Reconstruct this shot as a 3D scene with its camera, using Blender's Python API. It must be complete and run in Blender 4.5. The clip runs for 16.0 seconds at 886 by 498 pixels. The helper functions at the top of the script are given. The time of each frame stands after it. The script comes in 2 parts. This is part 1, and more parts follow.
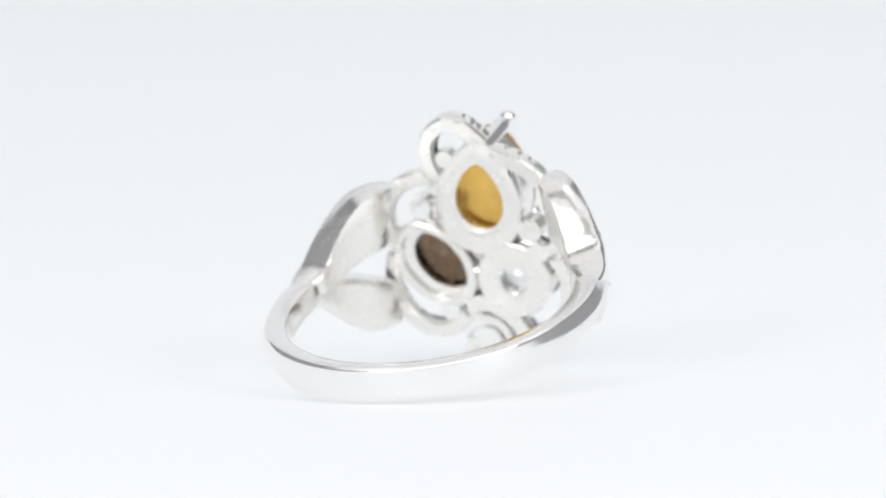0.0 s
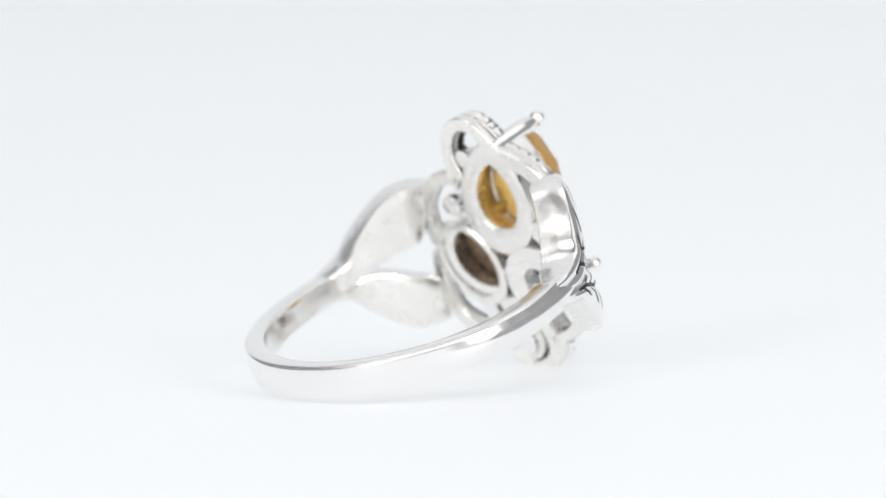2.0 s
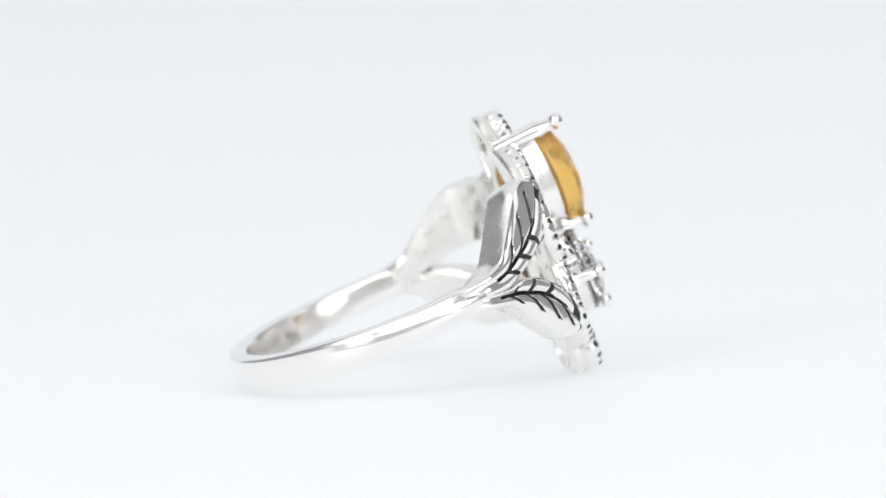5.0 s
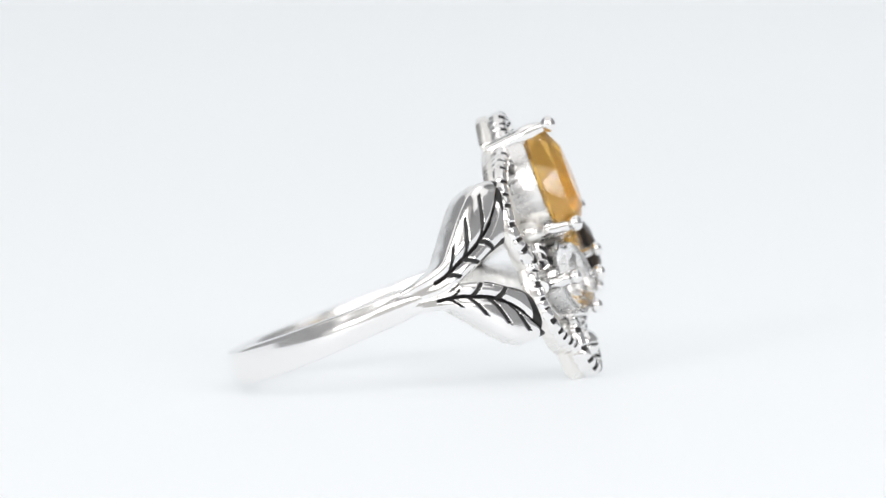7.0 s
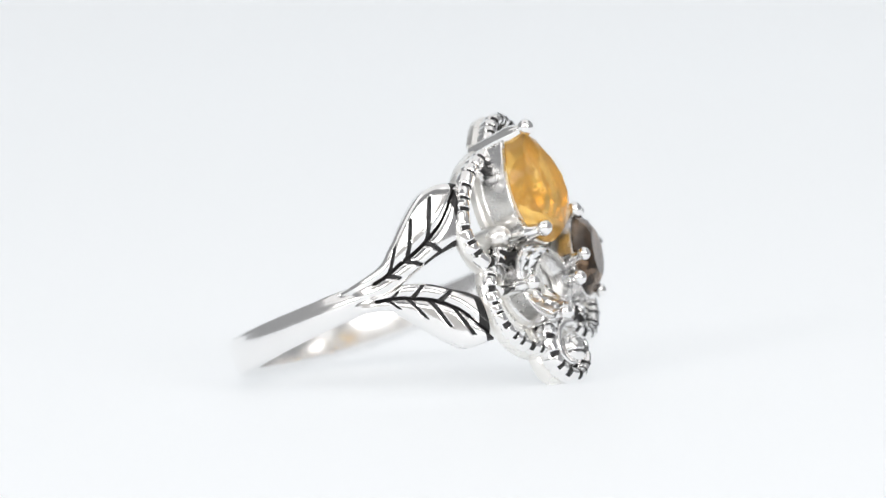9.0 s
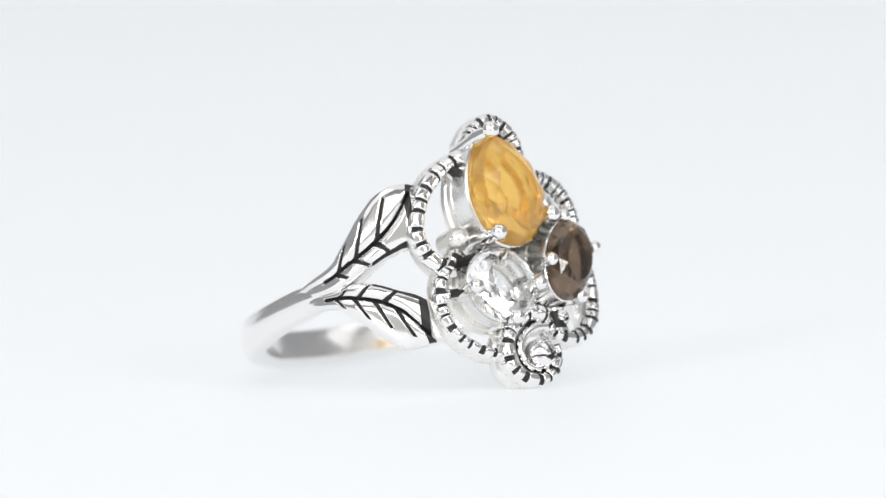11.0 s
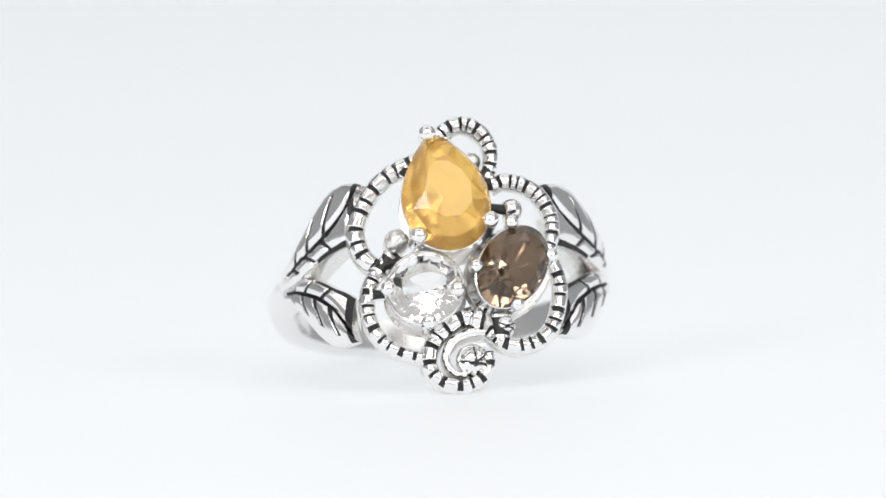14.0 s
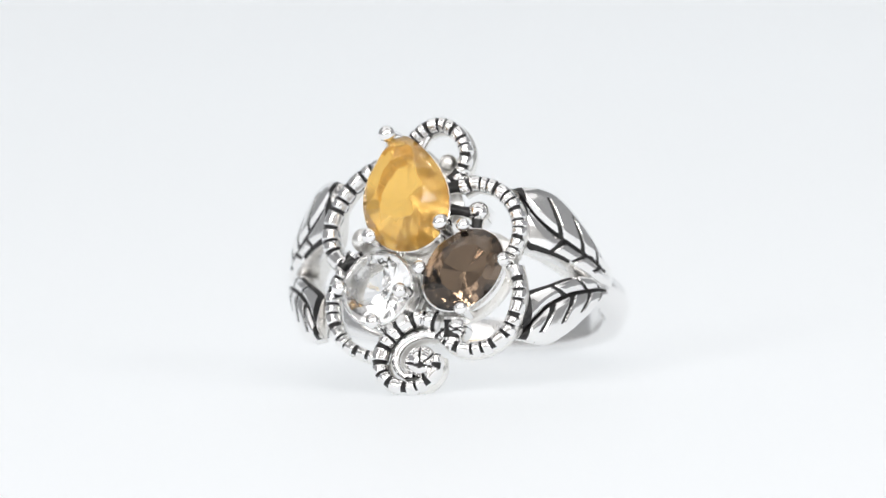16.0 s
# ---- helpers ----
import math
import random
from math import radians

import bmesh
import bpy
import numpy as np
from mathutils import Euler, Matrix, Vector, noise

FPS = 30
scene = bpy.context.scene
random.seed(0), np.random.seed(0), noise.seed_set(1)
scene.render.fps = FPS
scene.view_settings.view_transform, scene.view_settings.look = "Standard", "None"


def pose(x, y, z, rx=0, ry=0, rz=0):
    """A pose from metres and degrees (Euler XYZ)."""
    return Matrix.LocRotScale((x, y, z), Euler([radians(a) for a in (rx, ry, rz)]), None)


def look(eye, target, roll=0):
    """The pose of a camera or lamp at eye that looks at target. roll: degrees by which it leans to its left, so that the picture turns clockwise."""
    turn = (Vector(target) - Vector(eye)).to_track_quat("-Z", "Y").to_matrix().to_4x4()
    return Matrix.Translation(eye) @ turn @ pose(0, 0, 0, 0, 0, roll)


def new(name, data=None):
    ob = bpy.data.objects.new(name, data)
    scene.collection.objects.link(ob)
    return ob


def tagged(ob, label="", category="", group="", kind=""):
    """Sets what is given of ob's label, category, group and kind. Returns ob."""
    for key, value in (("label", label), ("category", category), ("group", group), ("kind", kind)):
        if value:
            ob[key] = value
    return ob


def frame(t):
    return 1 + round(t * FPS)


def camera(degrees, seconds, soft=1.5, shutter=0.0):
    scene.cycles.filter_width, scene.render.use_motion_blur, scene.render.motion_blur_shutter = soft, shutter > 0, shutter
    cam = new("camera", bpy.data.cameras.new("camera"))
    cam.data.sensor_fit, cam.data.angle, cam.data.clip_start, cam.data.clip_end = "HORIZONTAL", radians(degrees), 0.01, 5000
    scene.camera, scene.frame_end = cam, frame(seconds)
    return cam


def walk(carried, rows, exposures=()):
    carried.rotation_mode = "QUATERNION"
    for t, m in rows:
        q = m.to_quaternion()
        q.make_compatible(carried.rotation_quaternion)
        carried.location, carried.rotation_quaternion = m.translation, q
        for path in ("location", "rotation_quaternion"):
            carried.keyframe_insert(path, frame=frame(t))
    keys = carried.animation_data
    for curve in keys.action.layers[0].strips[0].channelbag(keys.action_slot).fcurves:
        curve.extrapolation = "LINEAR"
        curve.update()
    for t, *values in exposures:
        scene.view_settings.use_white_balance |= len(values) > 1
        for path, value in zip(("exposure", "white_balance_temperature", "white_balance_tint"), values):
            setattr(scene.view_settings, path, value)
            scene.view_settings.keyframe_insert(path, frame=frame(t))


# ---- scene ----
cam = camera(9.96, 16.0)
EYE, AIM = (-0.00031, -0.29900, 0.03223), (-0.00031, 0.0, 0.00775)
walk(cam, [(0.0, look(EYE, AIM, -2.25)), (16.0, look(EYE, AIM, -2.25))], exposures=[(0.0, -0.36), (16.0, -0.36)])
cam.data.dof.use_dof = True
cam.data.dof.focus_distance = 0.2925
cam.data.dof.aperture_fstop = 32.0

# ---- world and lamps: a white photo tent with five softboxes and one added fill, open towards the dim room behind the camera
world = bpy.data.worlds.new("world")
scene.world = world
world.use_nodes = True
world.node_tree.nodes["Background"].inputs["Color"].default_value = (1.0, 0.98, 0.96, 1)
world.node_tree.nodes["Background"].inputs["Strength"].default_value = 0.68


def softbox(name, m, sx, sy, watts, colour=(1, 1, 1)):
    data = bpy.data.lights.new(name, "AREA")
    data.shape, data.size, data.size_y, data.energy, data.color = "RECTANGLE", sx, sy, watts, colour
    ob = new(name, data)
    ob.matrix_world = m
    return ob


softbox("softbox_top", look((0, 0.20, 0.74), (0, 0.16, 0)), 0.9, 0.85, 1.68, (1.0, 0.99, 0.98))
softbox("softbox_west", look((-0.42, -0.16, 0.60), (0, 0, 0.01)), 0.3, 0.5, 0.5, (1.0, 0.99, 0.98))
softbox("softbox_east", look((0.42, -0.16, 0.60), (0, 0, 0.01)), 0.3, 0.5, 0.5, (1.0, 0.99, 0.98))
softbox("softbox_front_top", look((0, -0.46, 0.40), (0, 0, 0.01)), 0.5, 0.26, 1.05, (1.0, 0.99, 0.98))
softbox("softbox_front", look((0.246, -0.336, 0.165), (0, 0, 0.01)), 0.10, 0.10, 0.58, (1.0, 0.99, 0.98))
# added fill, mirrors the lamp above to brighten the stones from the left
softbox("fill_front_west", look((-0.246, -0.336, 0.165), (0, 0, 0.01)), 0.10, 0.10, 0.58, (1.0, 0.99, 0.98))


# ---- materials
def material(name, colour, rough=0.5, metal=0.0):
    mat = bpy.data.materials.new(name)
    mat.use_nodes = True
    bsdf = mat.node_tree.nodes["Principled BSDF"]
    bsdf.inputs["Base Color"].default_value = (*colour, 1)
    bsdf.inputs["Roughness"].default_value = rough
    bsdf.inputs["Metallic"].default_value = metal
    return mat, mat.node_tree, bsdf


def grain(tree, scale, detail=4.0):
    """Noise in the object's own metres."""
    co = tree.nodes.new("ShaderNodeTexCoord")
    n = tree.nodes.new("ShaderNodeTexNoise")
    n.inputs["Scale"].default_value, n.inputs["Detail"].default_value = scale, detail
    tree.links.new(co.outputs["Object"], n.inputs["Vector"])
    return n.outputs["Fac"]


def spread(tree, value, low, high, socket):
    r = tree.nodes.new("ShaderNodeMapRange")
    r.inputs["From Min"].default_value, r.inputs["From Max"].default_value = 0.3, 0.7
    r.inputs["To Min"].default_value, r.inputs["To Max"].default_value = low, high
    tree.links.new(value, r.inputs["Value"])
    tree.links.new(r.outputs["Result"], socket)


def relief(tree, bsdf, value, metres, strength):
    b = tree.nodes.new("ShaderNodeBump")
    b.inputs["Distance"].default_value, b.inputs["Strength"].default_value = metres, strength
    tree.links.new(value, b.inputs["Height"])
    tree.links.new(b.outputs["Normal"], bsdf.inputs["Normal"])


def make_silver(name, colour, low, high, bump):
    mat, tree, bsdf = material(name, colour, low, 1.0)
    spread(tree, grain(tree, 900), low, high, bsdf.inputs["Roughness"])
    relief(tree, bsdf, grain(tree, 600, 5.0), 0.00006, bump)
    return mat


POLISHED = make_silver("polished_silver", (0.95, 0.942, 0.935), 0.07, 0.17, 0.35)
SATIN = make_silver("satin_silver", (0.93, 0.915, 0.885), 0.22, 0.36, 0.25)
BRUSHED = make_silver("brushed_silver", (0.93, 0.92, 0.91), 0.18, 0.32, 0.6)
WORN = make_silver("worn_silver", (0.95, 0.942, 0.935), 0.13, 0.27, 0.4)
PATINA, _tree, _bsdf = material("black_patina", (0.012, 0.011, 0.011), 0.35)
relief(_tree, _bsdf, grain(_tree, 5000), 0.00004, 0.6)


def make_gem(name, colour, ior, clear):
    mat, tree, bsdf = material(name, colour, 0.0)
    bsdf.inputs["Transmission Weight"].default_value = clear
    bsdf.inputs["IOR"].default_value = ior
    return mat


CITRINE = make_gem("citrine", (1.0, 0.655, 0.18), 1.5, 0.78)
SMOKY = make_gem("smoky_quartz", (0.19, 0.128, 0.083), 1.54, 1.0)
TOPAZ = make_gem("white_topaz", (1.0, 1.0, 1.0), 1.62, 1.0)
PAPER, _tree, _bsdf = material("white_sweep", (0.46, 0.46, 0.468), 0.6)
relief(_tree, _bsdf, grain(_tree, 700), 0.0001, 0.06)
# even glow added to the sheet to lighten the ring's shadow; no lamp below
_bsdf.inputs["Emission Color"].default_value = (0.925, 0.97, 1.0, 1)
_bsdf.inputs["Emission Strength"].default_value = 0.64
CLOTH, _tree, _bsdf = material("tent_fabric", (0.39, 0.39, 0.395), 0.9)
relief(_tree, _bsdf, grain(_tree, 900), 0.0003, 0.3)


# ---- setting: sweep and tent
def mesh_object(name, bm, mats, smooth=None):
    me = bpy.data.meshes.new(name)
    bm.normal_update()
    bm.to_mesh(me)
    bm.free()
    for m in mats:
        me.materials.append(m)
    if smooth is not None:
        me.shade_smooth()
        me.set_sharp_from_angle(angle=radians(smooth))
    return new(name, me)


def slab(name, a, b, mat, bevel=0.004):
    bm = bmesh.new()
    bmesh.ops.create_cube(bm, size=1.0)
    for v in bm.verts:
        v.co = Vector([(a[i] + b[i]) / 2 + v.co[i] * (b[i] - a[i]) for i in range(3)])
    bmesh.ops.bevel(bm, geom=bm.edges[:], offset=bevel, segments=2, affect="EDGES")
    return mesh_object(name, bm, [mat], 40)


def sweep_board():
    bm = bmesh.new()
    line = [(-0.54, 0.0), (-0.2, 0.0), (0.1, 0.0), (0.42, 0.0)]
    line += [(0.42 + 0.25 * math.sin(radians(a)), 0.25 - 0.25 * math.cos(radians(a))) for a in range(6, 91, 6)]
    line += [(0.67, 0.5), (0.67, 0.74)]
    rows = []
    for y, z in line:
        rows.append([bm.verts.new((x, y, z)) for x in (-0.58, -0.2, 0.2, 0.58)])
    low = [[bm.verts.new(v.co + Vector((0, 0.004, -0.004))) for v in r] for r in rows]
    for i in range(len(rows) - 1):
        for j in range(3):
            bm.faces.new((rows[i][j], rows[i][j + 1], rows[i + 1][j + 1], rows[i + 1][j]))
            bm.faces.new((low[i][j], low[i + 1][j], low[i + 1][j + 1], low[i][j + 1]))
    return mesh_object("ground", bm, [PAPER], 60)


tagged(sweep_board(), "seamless white acrylic sweep under the ring", "backdrop", kind="structure")
tagged(slab("wall_west", (-0.61, -0.55, -0.004), (-0.59, 0.70, 0.78), CLOTH), "white fabric side of the photo tent", "wall", kind="structure")
tagged(slab("wall_east", (0.59, -0.55, -0.004), (0.61, 0.70, 0.78), CLOTH), "white fabric side of the photo tent", "wall", kind="structure")
tagged(slab("wall_north", (-0.61, 0.70, -0.004), (0.61, 0.72, 0.78), CLOTH), "white fabric back of the photo tent", "wall", kind="structure")
tagged(slab("ceiling", (-0.61, -0.55, 0.78), (0.61, 0.72, 0.80), CLOTH), "white fabric top of the photo tent", "ceiling", kind="structure")

# ---- the ring, in millimetres: u across the head, b along the finger, c outwards through the head
LEAN = radians(19.0)
CA, SA = math.cos(LEAN), math.sin(LEAN)
AXIS = -4.6


def placed(u, b, c):
    return Vector((u, b * SA - c * CA, b * CA + c * SA + 7.75)) * 0.001


def part(name, bm, mats, parent, label="", smooth=35):
    for v in bm.verts:
        v.co = placed(*v.co)
    bmesh.ops.recalc_face_normals(bm, faces=bm.faces[:])
    ob = mesh_object(name, bm, mats if isinstance(mats, list) else [mats], smooth)
    ob.parent = parent
    return tagged(ob, label) if label else ob


def along(points, n):
    """n points at even steps of a smooth line through the control points, as tuples."""
    P = np.array(points, float)
    Q = np.vstack([2 * P[0] - P[1], P, 2 * P[-1] - P[-2]])
    fine = []
    for i in range(1, len(Q) - 2):
        for t in np.linspace(0, 1, 24, endpoint=False):
            a, b, c, d = Q[i - 1], Q[i], Q[i + 1], Q[i + 2]
            fine.append(0.5 * (2 * b + (c - a) * t + (2 * a - 5 * b + 4 * c - d) * t * t + (3 * b - a - 3 * c + d) * t ** 3))
    fine = np.array(fine + [P[-1]])
    s = np.concatenate([[0], np.cumsum(np.linalg.norm(np.diff(fine, axis=0), axis=1))])
    u = np.linspace(0, s[-1], n)
    return np.stack([np.interp(u, s, fine[:, k]) for k in range(P.shape[1])], 1), s[-1]


def skin(bm, rings, closed=True, caps=True, mark=None):
    """Faces between rings of equal length; mark(i, j) gives the material slot."""
    rings = [[bm.verts.new(p) for p in r] for r in rings]
    n = len(rings[0])
    for i in range(len(rings) - 1):
        for j in range(n if closed else n - 1):
            f = bm.faces.new((rings[i][j], rings[i][(j + 1) % n], rings[i + 1][(j + 1) % n], rings[i + 1][j]))
            if mark:
                f.material_index = mark(i, j)
    if caps:
        bm.faces.new(rings[0])
        bm.faces.new(rings[-1])
    return rings


ring = new("ring")
tagged(ring, "silver ring with yellow, brown and clear stones, lying on white", "ring")


YAW = radians(2.8)  # the band is turned a little against the head


def ease(x, xs, ys):
    """A smooth line through the knots, with gentle slopes."""
    slopes = np.gradient(np.array(ys, float), np.array(xs, float))
    x = min(max(x, xs[0]), xs[-1])
    i = min(max(int(np.searchsorted(xs, x)) - 1, 0), len(xs) - 2)
    h = xs[i + 1] - xs[i]
    t = (x - xs[i]) / h
    return float((1 + 2 * t) * (1 - t) ** 2 * ys[i] + t * (1 - t) ** 2 * h * slopes[i] + t * t * (3 - 2 * t) * ys[i + 1] - t * t * (1 - t) * h * slopes[i + 1])


def outer(psi):
    return ease(abs(psi), [27, 31, 46, 62, 76, 90, 120, 180], [10.8, 10.77, 10.61, 10.4, 10.25, 10.15, 10.1, 9.95])


def wrap(side, psi, b, r):
    a = radians(psi)
    u, c = side * r * math.sin(a), AXIS + r * math.cos(a) - 5.0
    return (u * math.cos(YAW) + c * math.sin(YAW), b, 5.0 - u * math.sin(YAW) + c * math.cos(YAW))


def make_shank():
    bm = bmesh.new()
    rings = []
    for psi in np.linspace(61, 299, 120):
        fold = abs(180 - psi)
        top = ease(fold, [0, 40, 60, 90, 105, 119], [-1.0, -1.02, -1.05, -1.05, -1.0, -1.35])
        low = ease(fold, [0, 40, 60, 90, 105, 119], [-3.1, -3.2, -3.15, -2.87, -2.7, -2.35])
        crown = ease(fold, [0, 40, 70, 105, 119], [0.04, 0.08, 0.24, 0.36, 0.6])
        ro = outer(180 - fold) - crown
        ri = ro + crown - ease(fold, [0, 60, 90, 105, 119], [1.2, 1.45, 1.75, 1.85, 1.5])
        prof = [(ri, low + 0.3), (ri, top - 0.32), (ri + 0.1, top - 0.1), (ri + 0.3, top), (ro - 0.25, top), (ro - 0.1, top - 0.05), (ro - 0.02, top - 0.14), (ro, top - 0.26)]
        prof += [(ro + crown * (1 - q * q), (top + low) / 2 - 0.4 * (top - low) * q) for q in (-0.6, -0.2, 0.2, 0.6)]
        prof += [(ro, low + 0.25), (ro - 0.1, low + 0.06), (ro - 0.35, low), (ri + 0.3, low + 0.05)]
        rings.append([wrap(1, psi, b, r) for r, b in prof])
    skin(bm, rings)
    return part("shank", bm, WORN, ring, "plain polished silver band")


def make_leaf(side, mid, up, low, veins, thick, seam, label):
    """A leaf-shaped shoulder of the band with engraved midrib and veins."""
    n, m = 150, 64
    swell, skew = (0.12, 3.5) if side > 0 else (0.0, 0.0)  # the shoulders are not quite alike
    M, length = along(mid, n)
    U, _ = along(up, n)
    L, _ = along(low, n)
    qs = np.linspace(-1, 1, m + 1)
    rings, dark = [], {}
    for i in range(n):
        s = i / (n - 1)
        ring_pts = []
        wide = (np.linalg.norm((U[i] - M[i]) * (0.19, 1)), np.linalg.norm((L[i] - M[i]) * (0.19, 1)))
        for j, q in enumerate(qs):
            e = U[i] if q > 0 else L[i]
            psi, b = M[i] + (e - M[i]) * abs(q)
            dist = abs(q) * wide[0 if q > 0 else 1]
            cut = 0.0
            if s > 0.3:
                cut = max(cut, 1 - dist / 0.135)
            for sk, tilt, reach, sign in veins:
                if q * sign > 0.02 and abs(q) < reach:
                    cut = max(cut, 1 - abs(s - sk - tilt * abs(q)) * 8.0 / (0.19 * (1.05 - 0.5 * abs(q))))
            cut = max(0.0, min(1.0, cut))
            dark[i, j] = cut > 0.25 or s > 0.94 or (seam * q > 0.86 and s > 0.66)
            grow = min(1.0, s / 0.4)
            dome = 0.30 * grow * (1 - q * q) - 0.16 * abs(q) ** 9 - 0.25 * grow * math.exp(-(dist / 0.35) ** 2)
            ring_pts.append(wrap(side, psi + skew * min(1.0, s / 0.4) * (1 - 1.3 * max(0.0, (s - 0.5) / 0.5)), b, (outer(psi) + swell * min(1.0, s / 0.4)) + dome - 0.13 * cut - 0.55 * max(0.0, 1 - s / 0.28) ** 2))
        for q in (1.03, *qs[m::-8], -1.03):
            wall = abs(q) > 1.01
            e = U[i] if q > 0 else L[i]
            psi, b = M[i] + (e - M[i]) * (abs(q) if wall else abs(q) * 0.94)
            ring_pts.append(wrap(side, psi + skew * min(1.0, s / 0.4) * (1 - 1.3 * max(0.0, (s - 0.5) / 0.5)), b, (outer(psi) + swell * min(1.0, s / 0.4)) - (1.2 + 0.9 * min(1.0, s / 0.3) ** 2 * (3 - 2 * min(1.0, s / 0.3)) + (thick - 2.1) * s) * (1 - 0.45 * max(0.0, (s - 0.8) / 0.2) ** 2) * (0.5 if wall else 1.0) + (0 if wall else 0.12 * abs(q) ** 6)))
        rings.append(ring_pts)
    bm = bmesh.new()
    skin(bm, rings, mark=lambda i, j: 1 if j < m and (dark[i, j] or dark[i, j + 1]) else (2 if m + 1 < j < m + 11 else 3 if j > m - 1 else 0))
    return part("shoulder_leaf", bm, [POLISHED, PATINA, SATIN, BRUSHED], ring, label, 50)


make_shank()
UP_MID = [(80, -1.5), (64.0, -1.3), (55.3, -0.75), (47.8, -0.2), (41.0, 0.55), (36.3, 1.35), (33.8, 1.95), (31.2, 2.6)]
UP_TOP = [(80, -1.25), (63.4, -0.55), (56.9, 0.36), (50.1, 1.58), (43.0, 2.65), (36.9, 3.05), (32.2, 3.0), (29.2, 2.8)]
UP_LOW = [(80, -1.8), (64.0, -2.1), (57.4, -1.88), (50.8, -1.43), (43.6, -0.95), (37.9, -0.7), (34.8, -0.5), (32.0, 1.0)]
LOW_MID = [(80, -2.1), (62.2, -2.44), (54.5, -2.85), (47.8, -3.4), (42.0, -4.25), (38.5, -5.1), (35.0, -6.1)]
LOW_TOP = [(80, -1.75), (61.9, -2.05), (55.6, -1.9), (48.2, -2.3), (42.0, -2.95), (36.9, -3.45), (33.8, -3.9)]
LOW_LOW = [(80, -2.35), (64.0, -2.95), (60.0, -3.5), (54.7, -4.5), (48.9, -5.6), (43.1, -6.35), (33.8, -6.45)]
UP_VEINS = [(0.42, 0.10, 0.75, 1), (0.56, 0.10, 0.8, 1), (0.72, 0.10, 0.8, 1), (0.40, 0.12, 0.7, -1), (0.54, 0.12, 0.85, -1), (0.70, 0.1, 0.95, -1)]
LOW_VEINS = [(0.40, 0.1, 0.7, 1), (0.55, 0.1, 0.9, 1), (0.72, 0.1, 0.95, 1), (0.37, 0.12, 0.6, -1), (0.52, 0.12, 0.62, -1), (0.66, 0.12, 0.62, -1), (0.8, 0.1, 0.7, -1)]
def droop(points, by):
    """The same leaf line with its tip set lower along the finger."""
    return [(psi, b - by * min(1.0, max(0.0, (60 - psi) / 25))) for psi, b in points]


for side, by in ((-1, 0.0), (1, 0.45)):
    make_leaf(side, droop(UP_MID, by), droop(UP_TOP, by), droop(UP_LOW, by), UP_VEINS, 2.2, -1, "silver leaf with blackened engraved veins, pointing up")
    make_leaf(side, LOW_MID, LOW_TOP, LOW_LOW, LOW_VEINS, 1.35, 1, "silver leaf with blackened engraved veins, pointing down")


def lift(u):
    return 5.85 - 0.018 * u * u


def make_scroll(points, width, height, ticks, raise_=0.0, taper=(1.0, 1.0), inner=1, tick=0.2):
    """A rope-like scroll: rounded band with blackened cuts across it, on a plain backing."""
    n = max(60, ticks * 16)
    P, length = along(points, n)
    D = np.gradient(P, axis=0)
    D /= np.linalg.norm(D, axis=1)[:, None]
    N = np.stack([-D[:, 1], D[:, 0]], 1) * inner
    angles = np.radians([-35, -12, 10, 30, 50, 70, 90, 110, 130, 150, 170, 192, 215])
    rings, back, dark = [], [], {}
    for i in range(n):
        s = i / (n - 1)
        w = width / 2 * float(np.interp(s, [0, 0.5, 1], [taper[0], 1, taper[1]]))
        f = s * ticks
        f += 0.16 * math.sin(2.1 * f + 3 * points[0][0])
        breadth = tick * (0.85 + 0.35 * math.sin(5.3 * round(f) + points[0][1]) ** 2)
        cut = max(0.0, 1 - (0.5 - abs(f - math.floor(f) - 0.5)) / breadth) if ticks and 0 < s < 1 else 0.0
        top = lift(P[i][0]) + raise_
        prof = []
        for j, a in enumerate(angles):
            x, y = math.cos(a), math.sin(a)
            deep = cut
            dark[i, j] = (deep > 0.25 and y > (-0.4 if x > 0 else 0.3)) or (ticks > 0 and y < 0.45 and x > 0.4)
            k = 1 - 0.16 * deep
            bulge = 1 + 0.04 * math.sin(math.pi * (f - math.floor(f)))
            prof.append((P[i][0] + N[i][0] * w * x * k * bulge, P[i][1] + N[i][1] * w * x * k * bulge, top - height * 0.5 + height * 0.5 * y * k * bulge))
        rings.append(prof)
        half = ((0.8, top - height * 0.62), (0.62, top - height * 0.95), (0.62, 4.95), (0.98, 4.82), (1.08, 4.6), (1.04, 4.3), (0.85, 4.18))
        back.append([(P[i][0] + N[i][0] * w * x * g, P[i][1] + N[i][1] * w * x * g, c) for g, side in ((1, half), (-1, half[::-1])) for x, c in side])
    bm = bmesh.new()
    skin(bm, rings, mark=lambda i, j: 1 if j < 12 and dark[i, j] and dark[i, (j + 1) % 13] else 0)
    ob = part("scroll", bm, [POLISHED, PATINA], ring, "silver scroll notched with black lines" if ticks else "smooth polished silver curl", 45)
    bm = bmesh.new()
    skin(bm, back, mark=lambda i, j: 1 if j < 1 else 0)
    part("backing", bm, [SATIN, PATINA], ob, "satin silver underside", 40)
    return ob


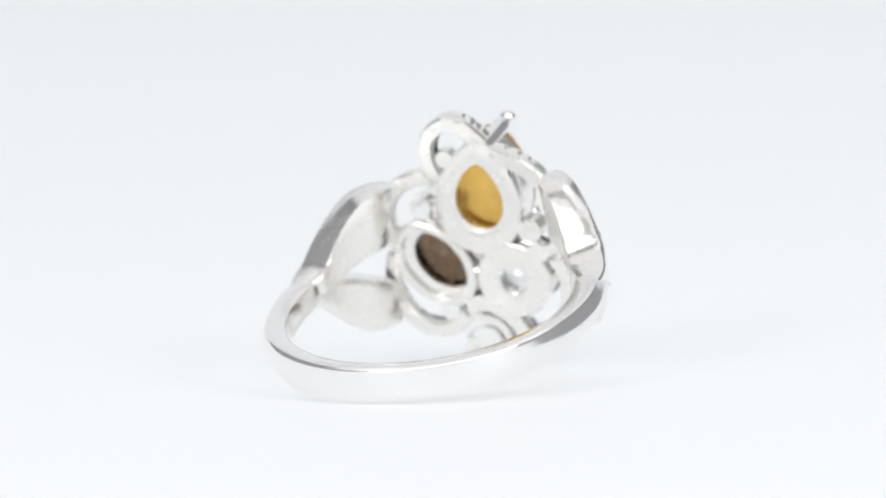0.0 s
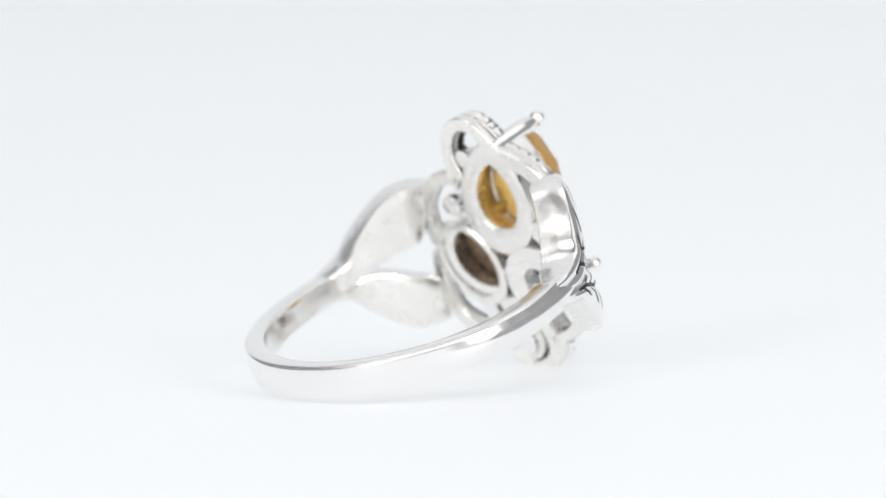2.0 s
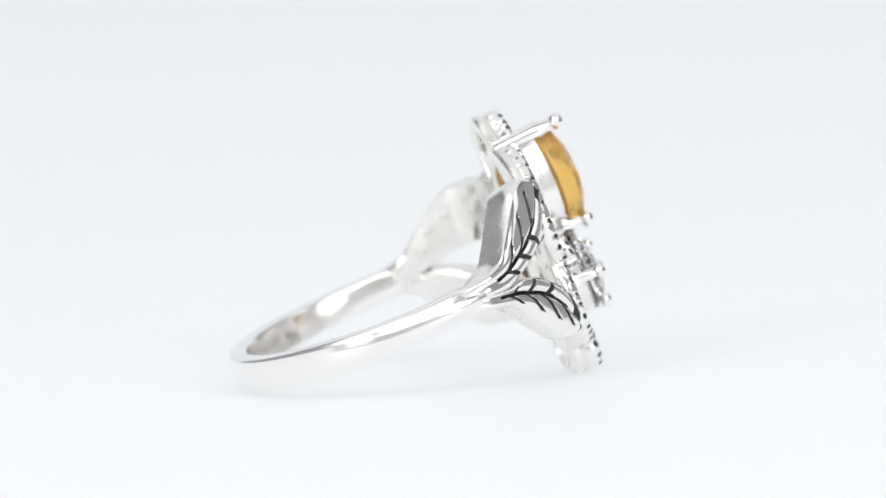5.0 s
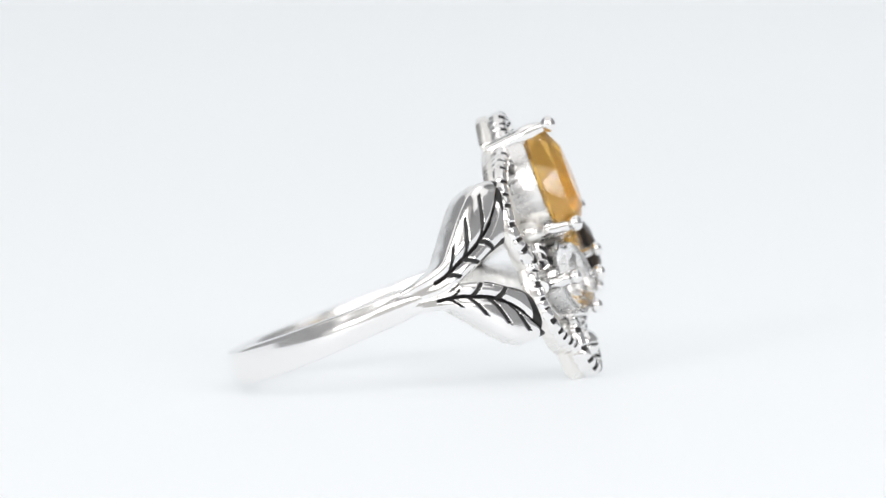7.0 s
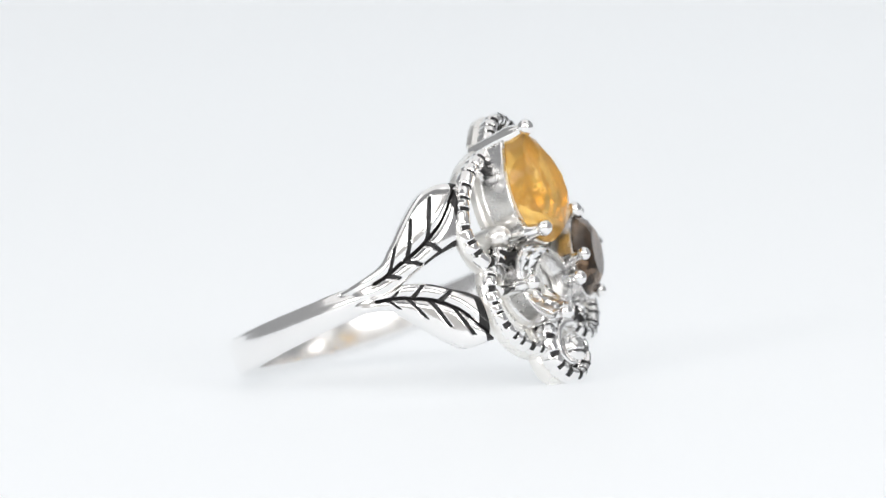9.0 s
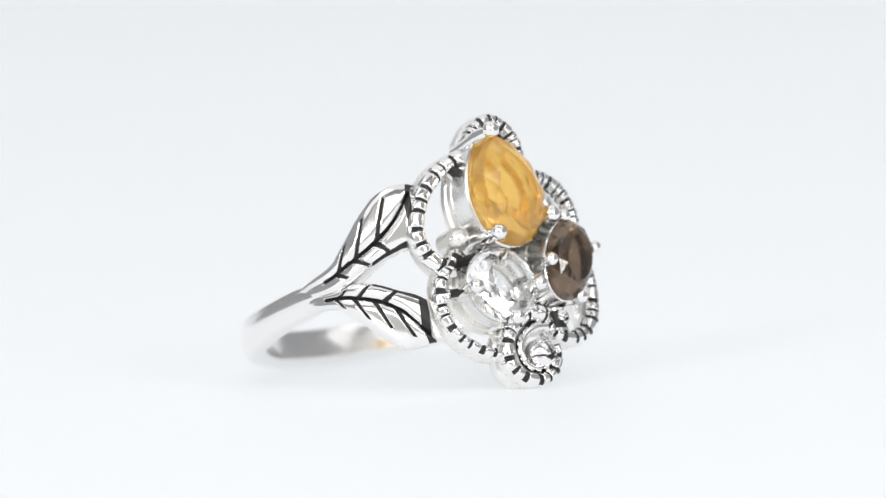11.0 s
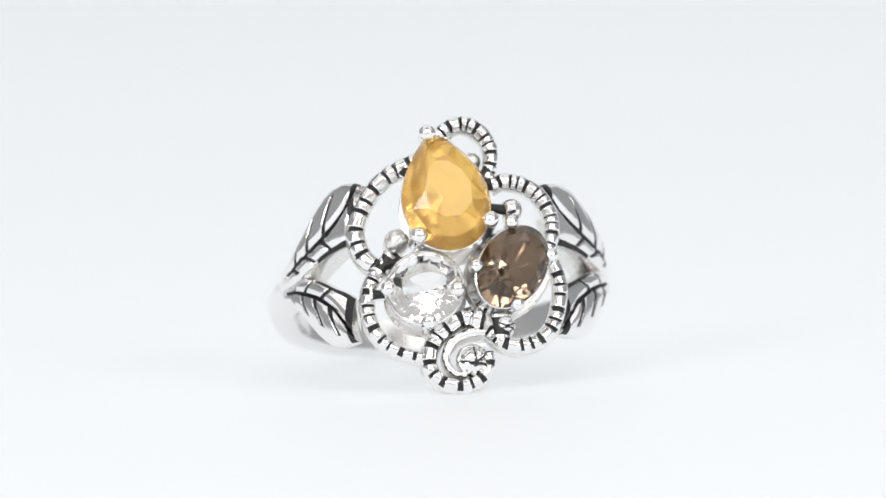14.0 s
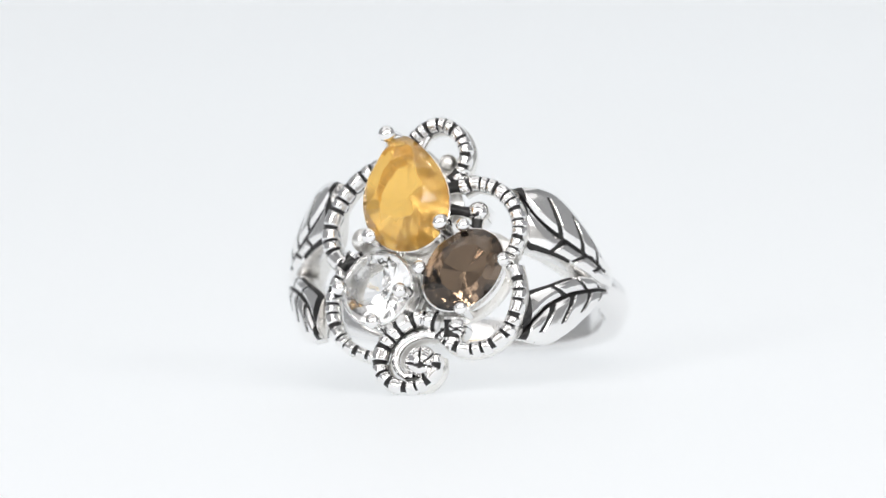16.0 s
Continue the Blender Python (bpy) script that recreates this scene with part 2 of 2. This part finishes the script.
make_scroll([(-1.6, 4.15), (-2.67, 3.75), (-3.77, 3.18), (-4.75, 2.26), (-5.37, 1.2), (-5.74, 0.03), (-5.54, -1.16), (-4.91, -2.03), (-4.07, -2.23), (-3.33, -1.75)], 1.05, 1.15, 12, 0.0, (0.95, 1.1), 1, 0.19)
make_scroll([(-4.6, -2.38), (-5.15, -3.37), (-5.32, -4.54), (-5.09, -5.72), (-4.47, -6.68), (-3.51, -7.36), (-2.22, -7.81)], 0.9, 1.05, 10, -0.05, (1.0, 0.7), 1)
make_scroll([(1.37, -5.79), (0.14, -5.55), (-1.02, -6.17), (-1.87, -7.21), (-1.97, -8.47), (-1.29, -9.3), (-0.17, -9.62), (0.9, -9.25), (1.45, -8.5), (1.45, -7.7)], 0.92, 1.25, 13, 0.25, (1.2, 0.7), 1, 0.21)
make_scroll([(1.47, -6.3), (2.2, -6.98), (3.17, -7.28), (4.32, -7.03), (5.26, -6.23), (5.76, -4.97), (5.92, -3.64), (5.61, -2.34)], 0.95, 1.05, 12, -0.05, (0.9, 0.9), 1)
make_scroll([(2.25, 2.3), (3.04, 2.6), (4.18, 2.34), (5.14, 1.56), (5.65, 0.45), (5.67, -0.63), (5.34, -1.7)], 0.95, 1.05, 12, 0.0, (0.9, 0.9), -1)
make_scroll([(-1.25, 4.75), (-0.64, 5.41), (0.04, 5.95), (0.94, 6.1), (1.84, 5.58), (2.36, 4.61), (2.33, 3.59), (1.95, 2.5)], 0.9, 1.15, 12, 0.1, (0.9, 0.9), -1)
make_scroll([(1.3, -6.5), (0.4, -6.5), (-0.5, -6.9), (-0.98, -7.6), (-0.95, -8.35), (-0.5, -8.85), (0.1, -8.95)], 0.56, 0.6, 0, -0.02, (1.0, 0.6), 1)


def make_bead(u, b, c, r, squash, rays=(), label=""):
    """A domed scroll end, with cuts that run out from one spot."""
    bm = bmesh.new()
    rings, dark = [], {}
    for i in range(1, 28):
        th = math.pi * i / 28
        row = []
        for j in range(64):
            ph = 2 * math.pi * j / 64
            x, y = math.sin(th) * math.cos(ph) - 0.12, math.sin(th) * math.sin(ph) + 0.32
            cut = bool(rays) and th < 1.5 and math.hypot(x, y) < 0.17
            for a in rays:
                on = x * math.cos(radians(a)) + y * math.sin(radians(a))
                off = abs(x * math.sin(radians(a)) - y * math.cos(radians(a)))
                cut = cut or (th < 1.5 and 0 < on < 1.1 and off < 0.085 - 0.04 * on)
            dark[i - 1, j] = cut
            k = r * (0.94 if cut else 1.0)
            flat = th > math.pi / 2
            w = k * (1.0 if flat and i < 27 else math.sin(th))
            row.append((u + w * math.cos(ph), b + w * math.sin(ph), c - (c - 4.2) * (th / (math.pi / 2) - 1) / 0.93 if flat else c + k * squash * math.cos(th)))
        rings.append(row)
    skin(bm, rings, mark=lambda i, j: 1 if dark[i, j] else 0)
    return part("bead", bm, [POLISHED if rays else SATIN, PATINA], ring, label, 60)


make_bead(-3.45, -0.8, 5.3, 0.74, 1.3, (), "rounded silver end of a scroll")
make_bead(0.5, -8.1, 5.4, 0.98, 0.95, (92, 40, -6, 165), "silver dome scored with a black star")
make_bead(2.5, -6.05, 5.3, 0.62, 1.2, (150, 20, 200, -20), "rounded silver end with black cuts")
make_bead(3.35, 0.8, 5.15, 0.68, 1.2, (185, 215), "rounded silver end with black cuts")
make_bead(1.25, 3.88, 4.9, 0.55, 1.3, (), "rounded silver end of a scroll")


# ---- stones and their settings
def pear_outline(a):
    """Unit pear, point at a = 90 degrees."""
    s = math.sin(a)
    x = math.cos(a) * (1 - 0.30 * (s + 1) / 2 - 0.19 * max(0, s) ** 2) * 1.19
    y = s * 1.38 + 0.03 * max(0.0, s) ** 3
    return x, y


def round_outline(a):
    return math.cos(a), math.sin(a)


def oval_outline(a):
    return math.cos(a) * 1.0, math.sin(a) * 1.38


def frame_of(centre, spin, tilt_u, tilt_b):
    """Places a point of the stone's own plane (x, y, height) in the ring."""
    turn = Euler((radians(-tilt_b), radians(tilt_u), 0)).to_matrix() @ Euler((0, 0, radians(spin))).to_matrix()
    return lambda x, y, h: Vector(centre) + turn @ Vector((x, y, h))


def make_stone(shape, size, at, crown, pavilion, mat, parent, label, n=12, table=0.56, shoulder=0.82):
    bm = bmesh.new()

    def ring_of(k, scale, h, shift):
        for i in range(k):
            x, y = shape(2 * math.pi * (i + shift) / k + math.pi / 2)
            bm.verts.new(at(x * size * scale, y * size * scale, h))
    ring_of(n // 2 * 2, table, crown, 0.5)
    ring_of(n, shoulder, crown * 0.66, 0)
    ring_of(n * 4, 1.0, 0.05, 0)
    ring_of(n * 4, 1.0, -0.05, 0)
    ring_of(n, 0.56, -pavilion * 0.47, 0.5)
    ring_of(n // 2, 0.12, -pavilion * 0.9, 0)
    bm.verts.new(at(0, 0, -pavilion))
    bmesh.ops.convex_hull(bm, input=bm.verts[:])
    bmesh.ops.dissolve_limit(bm, angle_limit=radians(2), verts=bm.verts[:], edges=bm.edges[:])
    ob = part("gemstone", bm, mat, parent, label, None)
    return ob


def make_cup(shape, size, at, floor, hole, foot, rim, label):
    """The open cup under a stone: a wall that widens from the base ring to the girdle."""
    bm = bmesh.new()
    rings = []
    for scale, h in ((foot, floor), (foot, floor + 0.55), (foot * 0.97, floor + 0.62), (foot * 0.97, floor + 0.8), (foot + 0.04, floor + 0.86),
                     (0.98, rim - 0.2), (1.0, rim - 0.02), (0.96, rim + 0.06), (0.9, rim - 0.1), (hole + 0.12, floor + 0.5), (hole, floor + 0.3), (hole, floor), (foot, floor)):
        rings.append([at(*(v * size * scale for v in shape(2 * math.pi * i / 48)), h) for i in range(48)])
    skin(bm, rings, caps=False, mark=lambda i, j: 1 if i >= 9 or i < 1 else 0)
    bmesh.ops.remove_doubles(bm, verts=bm.verts[:], dist=0.0005)
    return part("setting", bm, [BRUSHED, SATIN], ring, label, 35)


def make_base(shape, size, centre, spin, hole, rim, parent):
    """The flat cast ring behind a stone, part of the pierced back of the head."""
    turn = Matrix.Rotation(radians(spin), 3, "Z")
    bm = bmesh.new()
    rings = []
    for scale, c in ((hole, 4.75), (rim - 0.06, 4.75), (rim, 4.65), (rim, 4.3), (rim - 0.06, 4.2), (hole + 0.06, 4.2), (hole, 4.28), (hole, 4.75)):
        pts = [shape(2 * math.pi * i / 56) for i in range(56)]
        rings.append([Vector((centre[0], centre[1], c)) + turn @ Vector((x * size * scale, y * size * scale, 0)) for x, y in pts])
    skin(bm, rings, caps=False)
    bmesh.ops.remove_doubles(bm, verts=bm.verts[:], dist=0.0005)
    return part("base_ring", bm, SATIN, parent, "flat satin silver ring at the back", 35)


def make_prong(foot, tip, r, parent, post=0.9, bulb=1.02):
    """A claw: tapered post, leaning over at the top into a rounded tip."""
    a, b = Vector(foot), Vector(tip)
    bm = bmesh.new()
    axis = (b - a).normalized()
    x = axis.orthogonal().normalized()
    y = axis.cross(x)
    rings = []
    long_ = (b - a).length
    for s, k in ((0, post + 0.05), (0.25, post), (0.5, post - 0.02), (0.7, post + 0.02)):
        rings.append((a + axis * long_ * s, r * k))
    for d in range(-50, 90, 20):
        rings.append((b + axis * r * bulb * math.sin(radians(d)) * 0.9, r * bulb * math.cos(radians(d))))
    skin(bm, [[p + (x * math.cos(t) + y * math.sin(t)) * k for t in np.linspace(0, 2 * math.pi, 16, endpoint=False)] for p, k in rings])
    return part("prong", bm, POLISHED, parent, "", 50)


pear_at = frame_of((-0.6, 1.55, 7.0), 8, 3, 0)
pear_set = make_cup(pear_outline, 2.5, pear_at, -2.6, 0.64, 0.90, -0.3, "pear-shaped open silver setting")
make_stone(pear_outline, 2.5, pear_at, 1.5, 1.85, CITRINE, pear_set, "amber yellow pear-cut citrine", 10, 0.54, 0.86)
for foot, tip in (((-1.2, 4.45, 4.5), (-1.5, 4.8, 8.45)), ((1.75, -0.3, 4.6), (1.85, -0.38, 7.9)), ((-2.1, -0.9, 4.6), (-2.3, -1.15, 7.95))):
    make_prong(foot, tip, 0.5, pear_set, 1.15 if foot[1] > 4 else 0.98, 1.0)

make_base(pear_outline, 2.5, (-0.50, 1.38), 8, 0.62, 1.06, pear_set)

round_at = frame_of((-2.05, -3.98, 6.62), 0, -8, 2)
round_set = make_cup(round_outline, 2.2, round_at, -1.9, 0.42, 0.98, 0.0, "round open silver setting with ridged wall")
make_stone(round_outline, 2.3, round_at, 0.9, 1.75, TOPAZ, round_set, "clear round-cut white topaz", 16)
for foot, tip in (((-3.9, -3.9, 4.7), (-4.22, -4.0, 7.15)), ((-0.1, -4.2, 4.7), (-0.3, -4.4, 7.95)), ((-2.0, -5.9, 4.7), (-2.0, -6.1, 7.35))):
    make_prong(foot, tip, 0.44, round_set)

make_base(round_outline, 2.08, (-1.95, -4.0), 0, 0.42, 1.15, round_set)

oval_at = frame_of((3.08, -2.95, 6.75), -39, 17, -5)
oval_set = make_cup(oval_outline, 2.0, oval_at, -2.1, 0.76, 1.0, -0.1, "oval open silver setting")
make_stone(oval_outline, 1.95, oval_at, 0.95, 1.6, SMOKY, oval_set, "dark brown oval-cut smoky quartz", 12, 0.58)
for foot, tip in (((1.0, -3.2, 4.7), (0.85, -3.1, 8.1)), ((5.1, -2.4, 4.6), (5.35, -2.35, 6.7)), ((3.0, -5.1, 4.6), (3.14, -5.27, 7.1)), ((3.0, -0.6, 4.6), (3.1, -0.45, 7.4))):
    make_prong(foot, tip, 0.40, oval_set)
make_base(oval_outline, 2.0, (3.08, -2.95), -39, 0.86, 1.1, oval_set)


def make_strut(a, b, r, dark=False):
    """A short cast bar that joins settings and scrolls."""
    A, B = Vector(a), Vector(b)
    if dark:
        A.z, B.z = A.z + 0.3, B.z + 0.3
    axis = (B - A).normalized()
    x = axis.cross(Vector((0, 0, 1))).normalized()
    bm = bmesh.new()
    rings = []
    for k in range(9):
        f = k / 8
        w = r * (1.0 - 0.3 * math.sin(math.pi * f))
        rings.append([A + (B - A) * f + x * w * math.cos(t) + Vector((0, 0, 0.45)) * math.sin(t) for t in np.linspace(0, 2 * math.pi, 14, endpoint=False)])
    skin(bm, rings, mark=lambda i, j: 1 if dark and 0 < i < 7 and 0 < j < 6 else 0)
    return part("strut", bm, [POLISHED, PATINA], ring, "", 50)


for a, b, r, dark in (((-1.3, -0.9, 4.8), (-1.7, -2.3, 4.8), 0.6, False), ((0.9, -0.6, 4.8), (1.85, -1.2, 4.8), 0.5, False),
                      ((-0.3, -3.6, 4.8), (0.9, -3.5, 4.8), 0.5, False), ((1.3, 2.2, 5.1), (2.4, 2.4, 5.2), 0.6, True),
                      ((1.5, 1.0, 5.1), (3.3, 0.7, 5.1), 0.45, True), ((-2.4, -2.1, 5.2), (-4.5, -2.2, 5.3), 0.5, True),
                      ((-3.8, -3.9, 4.9), (-5.2, -3.9, 4.9), 0.4, True), ((-1.4, -5.6, 5.2), (0.6, -5.5, 5.3), 0.6, True),
                      ((2.3, -5.5, 5.1), (2.2, -6.9, 5.2), 0.7, True), ((5.3, -1.9, 4.8), (5.7, -2.0, 4.9), 0.4, False),
                      ((3.3, -0.5, 5.0), (3.4, 0.6, 5.0), 0.5, True), ((-0.6, 4.2, 4.9), (-0.2, 5.5, 5.0), 0.5, False),
                      ((-2.2, 2.9, 4.9), (-2.9, 3.6, 5.0), 0.5, True), ((-2.6, -7.7, 4.9), (-1.6, -7.9, 5.0), 0.45, False), ((-3.9, -1.7, 5.3), (-4.7, -2.7, 5.3), 0.5, True),
                      ((1.5, 2.6, 5.1), (2.2, 3.3, 5.2), 0.4, True)):
    make_strut(a, b, r, dark)


def motions():
    walk(ring, [(t, pose(0, 0, 0, 0, 0, 157.1 - 10.88 * t)) for t in range(17)])


motions()
